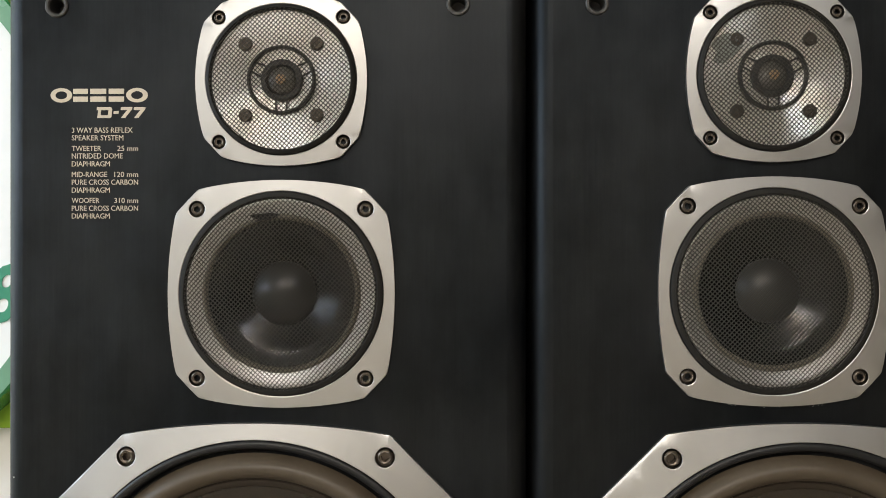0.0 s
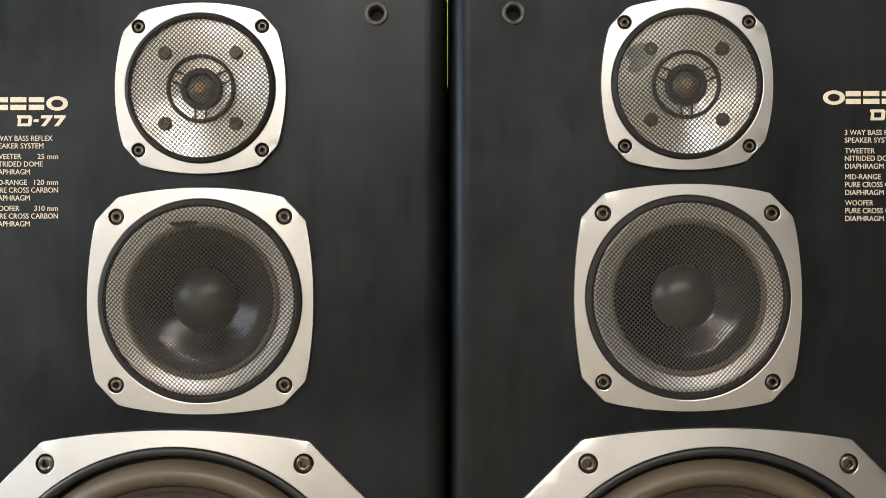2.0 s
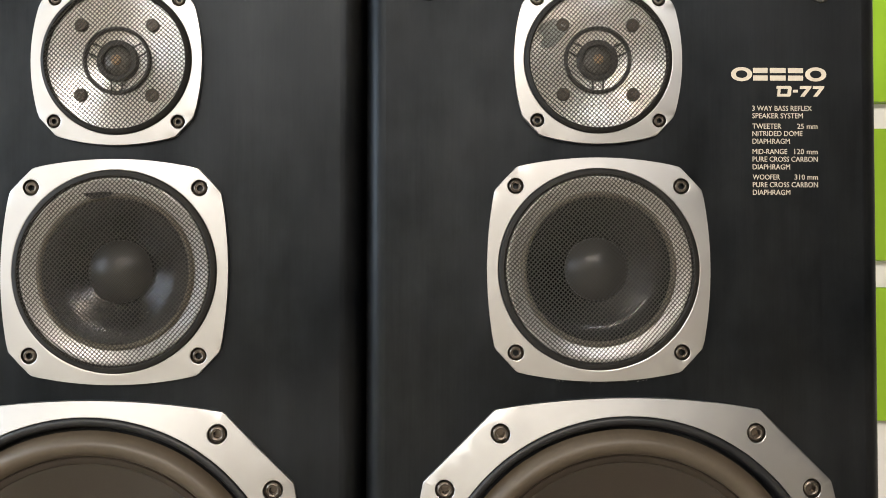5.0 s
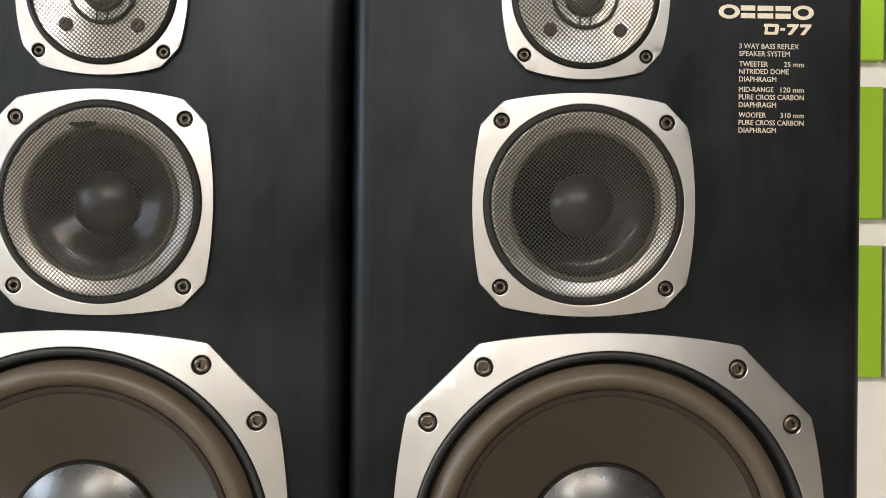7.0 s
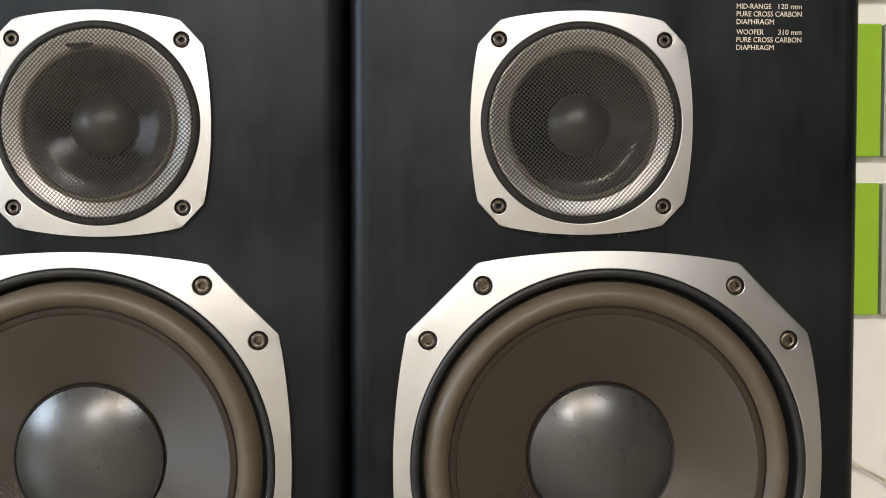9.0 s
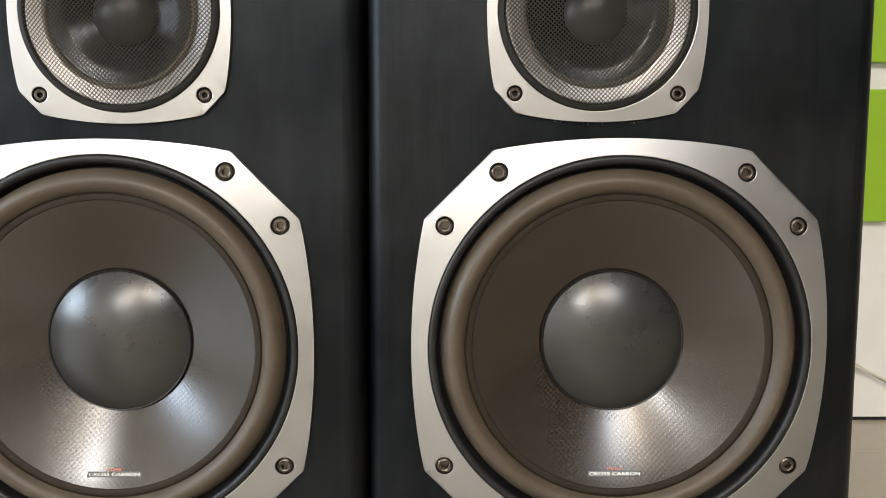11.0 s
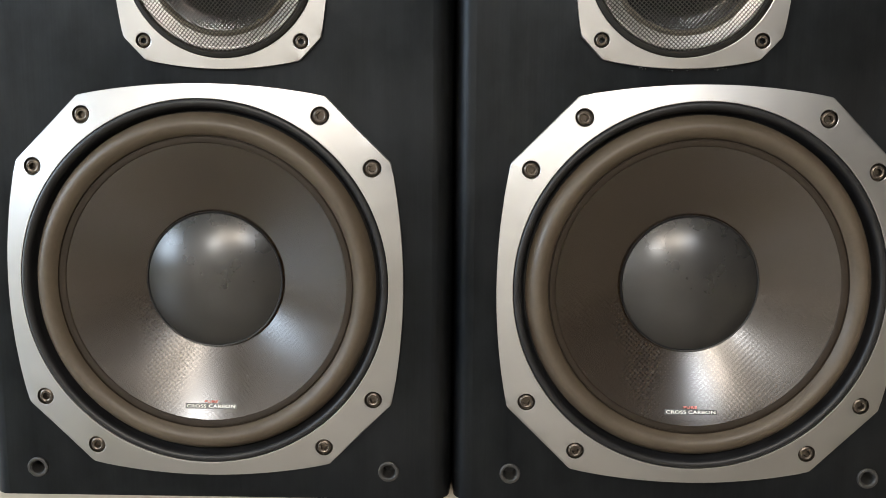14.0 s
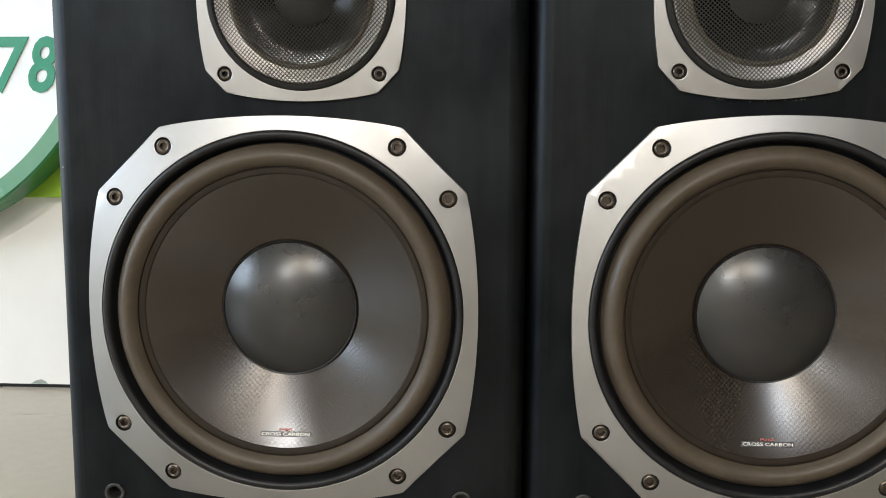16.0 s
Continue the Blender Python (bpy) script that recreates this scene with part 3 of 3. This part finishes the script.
def lettering(parent, x, z):
    """The silk-screened block; the maker's mark is kept to plain rings and bars."""
    y = -0.0004
    h = 0.0117
    ell = lambda cx, k: [(cx + 0.0088 * k * math.cos(t), z - h / 2 + h / 2 * (0.55 if k < 1 else 1) * math.sin(t)) for t in (2 * math.pi * i / 32 for i in range(32))]
    for cx in (0.0089, 0.0706):
        part("maker_mark", flat_shape([ell(x + cx, 1.0), ell(x + cx, 0.55)], 0.0003, 0, y), PRINT, parent, "cream printed ring", False)
    for b0, b1 in ((0.0185, 0.0305), (0.0325, 0.0455), (0.0475, 0.0600)):
        zb, zt = z - h + 0.0006, z - 0.0006
        part("maker_mark", flat_shape([[(x + b0, zb), (x + b1, zb), (x + b1, zb + 0.0042), (x + b0, zb + 0.0042)]], 0.0003, 0, y), PRINT, parent, "cream printed bar", False)
        part("maker_mark", flat_shape([[(x + b0, zt - 0.0042), (x + b1, zt - 0.0042), (x + b1, zt), (x + b0, zt)]], 0.0003, 0, y), PRINT, parent, "cream printed bar", False)
    # model number, wide slanted strokes
    zb, sl, w = z - 0.0243, 0.12, 0.0026
    put = lambda pts: [(x + 0.037 + px + sl * pz, zb + pz) for px, pz in pts]
    for pts in ([[(0.0012, 0.0), (0.0118, 0.0), (0.0126, 0.0012), (0.0126, 0.0074), (0.0110, 0.0088), (0.0, 0.0088), (0.0, 0.0064), (0.0012, 0.0064)], [(0.0036, 0.0022), (0.0096, 0.0022), (0.0096, 0.0064), (0.0036, 0.0064)]],
                [[(0.0140, 0.0034), (0.0180, 0.0034), (0.0180, 0.0056), (0.0140, 0.0056)]],
                [[(0.0195, 0.0088), (0.0195, 0.0064), (0.0248, 0.0064), (0.0205, 0.0), (0.0240, 0.0), (0.0288, 0.0072), (0.0288, 0.0088)]],
                [[(0.0302, 0.0088), (0.0302, 0.0064), (0.0355, 0.0064), (0.0312, 0.0), (0.0347, 0.0), (0.0395, 0.0072), (0.0395, 0.0088)]]):
        part("model_number", flat_shape([put(q) for q in pts], 0.0003, 0, y), PRINT, parent, "cream printed model number", False)
    lines = (("3 WAY BASS REFLEX", "", 0.0, 0.0495), ("SPEAKER SYSTEM", "", 0.0, 0.0420),
             ("TWEETER", "25 mm", 0.0, 0.0240), ("NITRIDED DOME", "", 0.0, 0.0415), ("DIAPHRAGM", "", 0.0, 0.0310),
             ("MID-RANGE", "120 mm", 0.0, 0.0287), ("PURE CROSS CARBON", "", 0.0, 0.0540), ("DIAPHRAGM", "", 0.0, 0.0310),
             ("WOOFER", "310 mm", 0.0, 0.0225), ("PURE CROSS CARBON", "", 0.0, 0.0540), ("DIAPHRAGM", "", 0.0, 0.0310))
    drops = (0.0362, 0.0424, 0.0510, 0.0571, 0.0635, 0.0720, 0.0783, 0.0847, 0.0931, 0.0994, 0.1057)
    lx = x + 0.0175
    for (word, size, a, b), d in zip(lines, drops):
        part("text_line", fitted_text(word, 0.0044, lx + a, lx + b, z - d, y, bold=0.0), PRINT, parent, "cream printed words", False)
        if size:
            w = 0.0168 if size.startswith("25") else 0.0193
            part("text_line", fitted_text(size, 0.0044, lx + 0.054 - w, lx + 0.054, z - d, y, bold=0.0), PRINT, parent, "cream printed size", False)


def loudspeaker(xc, inner, half_w, shift, lift, text_x, text_z, label):
    """A floor-standing three-way cabinet centred on xc; inner is the side (+1, -1) to which the small drivers are set off."""
    ob = tagged(new("loudspeaker"), label, "loudspeaker", "pair of loudspeakers")
    ob.location = (xc, 0, 0)
    bm = bmesh.new()
    n = 8
    lip = half_w - ROUND
    right = [(lip - 0.004, 0.004), (lip, 0.0)] + [(lip + ROUND * math.sin(math.pi / 2 * i / n), ROUND - ROUND * math.cos(math.pi / 2 * i / n)) for i in range(1, n + 1)]
    # sides flare 1.6 mm behind the front, added to keep the gap dark
    right.append((half_w + 0.0016, 0.055))
    ring = right + [(half_w + 0.0016, DEPTH), (-half_w - 0.0016, DEPTH)] + [(-x, y) for x, y in reversed(right)]
    lo, hi = [bm.verts.new((x + shift, y, 0.0)) for x, y in ring], [bm.verts.new((x + shift, y, HEIGHT)) for x, y in ring]
    for i in range(len(ring) - 1):
        bm.faces.new((lo[i], lo[i + 1], hi[i + 1], hi[i]))
    bm.faces.new(lo)
    bm.faces.new(hi)
    bmesh.ops.recalc_face_normals(bm, faces=bm.faces)
    part("cabinet_body", bm, VENEER, ob, "black ash cabinet with rounded front edges")
    off = 0.0205 if inner > 0 else -0.0235
    sockets = [(sx, sz) for sx in (-0.1625, 0.1625) for sz in (0.0265, 0.7125)]
    outline = [(shift - lip, 0.0), (shift + lip, 0.0), (shift + lip, HEIGHT), (shift - lip, HEIGHT)]
    holes = [circle(0, WOOFER_Z, 0.1680, 96), circle(off, MID_Z + lift, 0.0840, 64), circle(off, TWEETER_Z + lift, 0.0630, 64)] + [circle(a, b, 0.0092, 24) for a, b in sockets]
    part("baffle", flat_shape([outline] + holes, 0.018, 0, 0.0), VENEER, ob, "black ash veneered front baffle", False)
    # sheet behind the drivers, near-black in place of the cavity's shade
    part("cavity_shade", box(bmesh.new(), shift - lip, shift + lip, 0.06, 0.07, 0.01, HEIGHT - 0.01), DARK, ob, "near-black sheet standing for shade inside the cabinet", False)
    woofer(ob, 0.0, 0.0004 if inner > 0 else 0.0018)
    midrange(ob, off, ((-0.013, 0.062, 0.008, 0.0012), (0.045, 0.03, 0.02, 0.001)) if inner > 0 else ((0.06, -0.03, 0.012, 0.0015),), inner > 0).location.z += lift
    tweeter(ob, off, () if inner > 0 else ((-0.040, 0.020, 0.012, 0.0035),)).location.z += lift
    for a, b in sockets:
        grille_socket(ob, a, b)
    lettering(ob, text_x, text_z)
    return ob


left_speaker = loudspeaker(-0.0208, 1, 0.2130, 0.0053, 0.0, -0.1678, 0.6460, "black ash floor loudspeaker with silver driver frames, beside the round sign")
right_speaker = loudspeaker(0.4155, -1, 0.2138, -0.0007, 0.0022, 0.0872, 0.6490, "black ash loudspeaker with silver driver frames and dented tweeter mesh")

part("paint_chip", lathe([(0.0, -0.0004), (0.0007, 0.0), (0.0008, 0.0006)], 9), GREY, left_speaker, "pale chip in the veneer", False, (0.0053 - 0.2130 + 0.009, 0.0016, 0.330))

bm = bmesh.new()
for i in range(18):
    x = random.uniform(-0.062, 0.055)
    r = random.uniform(0.0002, 0.0005)
    lathe([(0.0, -0.0004), (r, 0.0)], 6, bm, -0.0235 + x, MID_Z - 0.0918 + 0.0022 + 0.0045 * (x / 0.06) ** 2 + random.uniform(-0.0015, 0.0003))
tagged(part("glue_residue", bm, GREY, right_speaker, "pale specks of dried glue below the frame", False), kind="stuff")

# ---- the round sign on the display wall ----
SX, SZ, SR, SY = -0.690, 0.583, 0.338, 0.356
sign = tagged(new("round_sign"), "round white sign with a thick green rim on the wall", "sign")
sign.location = (SX, SY, SZ)
part("sign_face", lathe([(0.0, 0.004), (SR + 0.002, 0.004), (SR + 0.002, 0.046), (0.0, 0.046)], 128), SIGN_WHITE, sign, "glossy white face", True)
part("rim_face", lathe([(SR + 0.0015, -0.0044), (SR + 0.0225, -0.0044), (SR + 0.0225, -0.0030), (SR + 0.0015, -0.0030)], 160), RIM_FACE, sign, "pale green face of the rim")
part("sign_rim", lathe([(SR, 0.0045), (SR + 0.001, -0.002), (SR + 0.004, -0.004), (SR + 0.022, -0.004), (SR + 0.025, -0.001), (SR + 0.025, 0.049), (SR, 0.049)], 160), SIGN_GREEN, sign, "green acrylic rim")
part("sign_digit", text_mesh("8", 0.073, -0.414 - SX, 0.426 - SZ, 0.0025, "RIGHT", 0.76, 0.25, 0.0020, 0.0015), SIGN_DIGIT, sign, "slanting green figure", False)
part("sign_digit", text_mesh("7", 0.073, -0.460 - SX, 0.426 - SZ, 0.0025, "RIGHT", 0.80, 0.25, 0.0020, 0.0015), SIGN_DIGIT, sign, "slanting green figure", False)

chip = flat_shape([[(-0.012, 0.0), (0.013, 0.0), (0.009, 0.004), (0.003, 0.0065), (-0.004, 0.005), (-0.008, 0.003)]], 0.0006, 0, 0)
tagged(part("trim_chip", chip, GREY, None, "grey chip at the foot of the white wall", False, (-0.49, WALL_Y - 0.0006, 0.0065)), kind="structure", category="trim")

# cables lying against the foot of the wall
for k in (0, 1):
    pts = [(0.75 + 0.015 * i, 0.411 - 0.003 * k, max(0.145 - 0.010 * i + 0.002 * math.sin(i * 0.8 + 1.7 * k) + k * (0.0027 * i - 0.022), 0.004)) for i in range(15)]
    pts += [(0.99, 0.395 - 0.02 * k, 0.003), (1.10, 0.37 - 0.05 * k, 0.003), (1.3, 0.36, 0.003)]
    tagged(part("cable", tube(pts, 0.0016, 8), CABLE, None, "thin cream cable lying against the white wall"), category="cable", group="cables by the wall")

# floor tiles
fx0, fy0 = -0.55, -0.30
nx0, nx1 = math.floor((X0 - fx0) / TILE), math.ceil((X1 - fx0) / TILE)
ny0, ny1 = math.floor((Y0 - fy0) / TILE), math.ceil((Y1 - fy0) / TILE)
tile_mesh = {}
for i in range(nx0, nx1):
    for j in range(ny0, ny1):
        ax, bx = max(fx0 + i * TILE, X0) + 0.001, min(fx0 + (i + 1) * TILE, X1) - 0.001
        ay, by = max(fy0 + j * TILE, Y0) + 0.001, min(fy0 + (j + 1) * TILE, WALL_Y + 0.05) - 0.001
        if bx - ax < 0.02 or by - ay < 0.02:
            continue
        key = (round(bx - ax, 3), round(by - ay, 3))
        at = ((ax + bx) / 2, (ay + by) / 2, 0)
        if key in tile_mesh:
            t = new("tile", tile_mesh[key])
            t.location, t.parent = at, floor
        else:
            t = part("tile", box(bmesh.new(), -key[0] / 2, key[0] / 2, -key[1] / 2, key[1] / 2, -0.010, 0.0, 0.001), FLOOR, floor, "", False, at)
            tile_mesh[key] = t.data
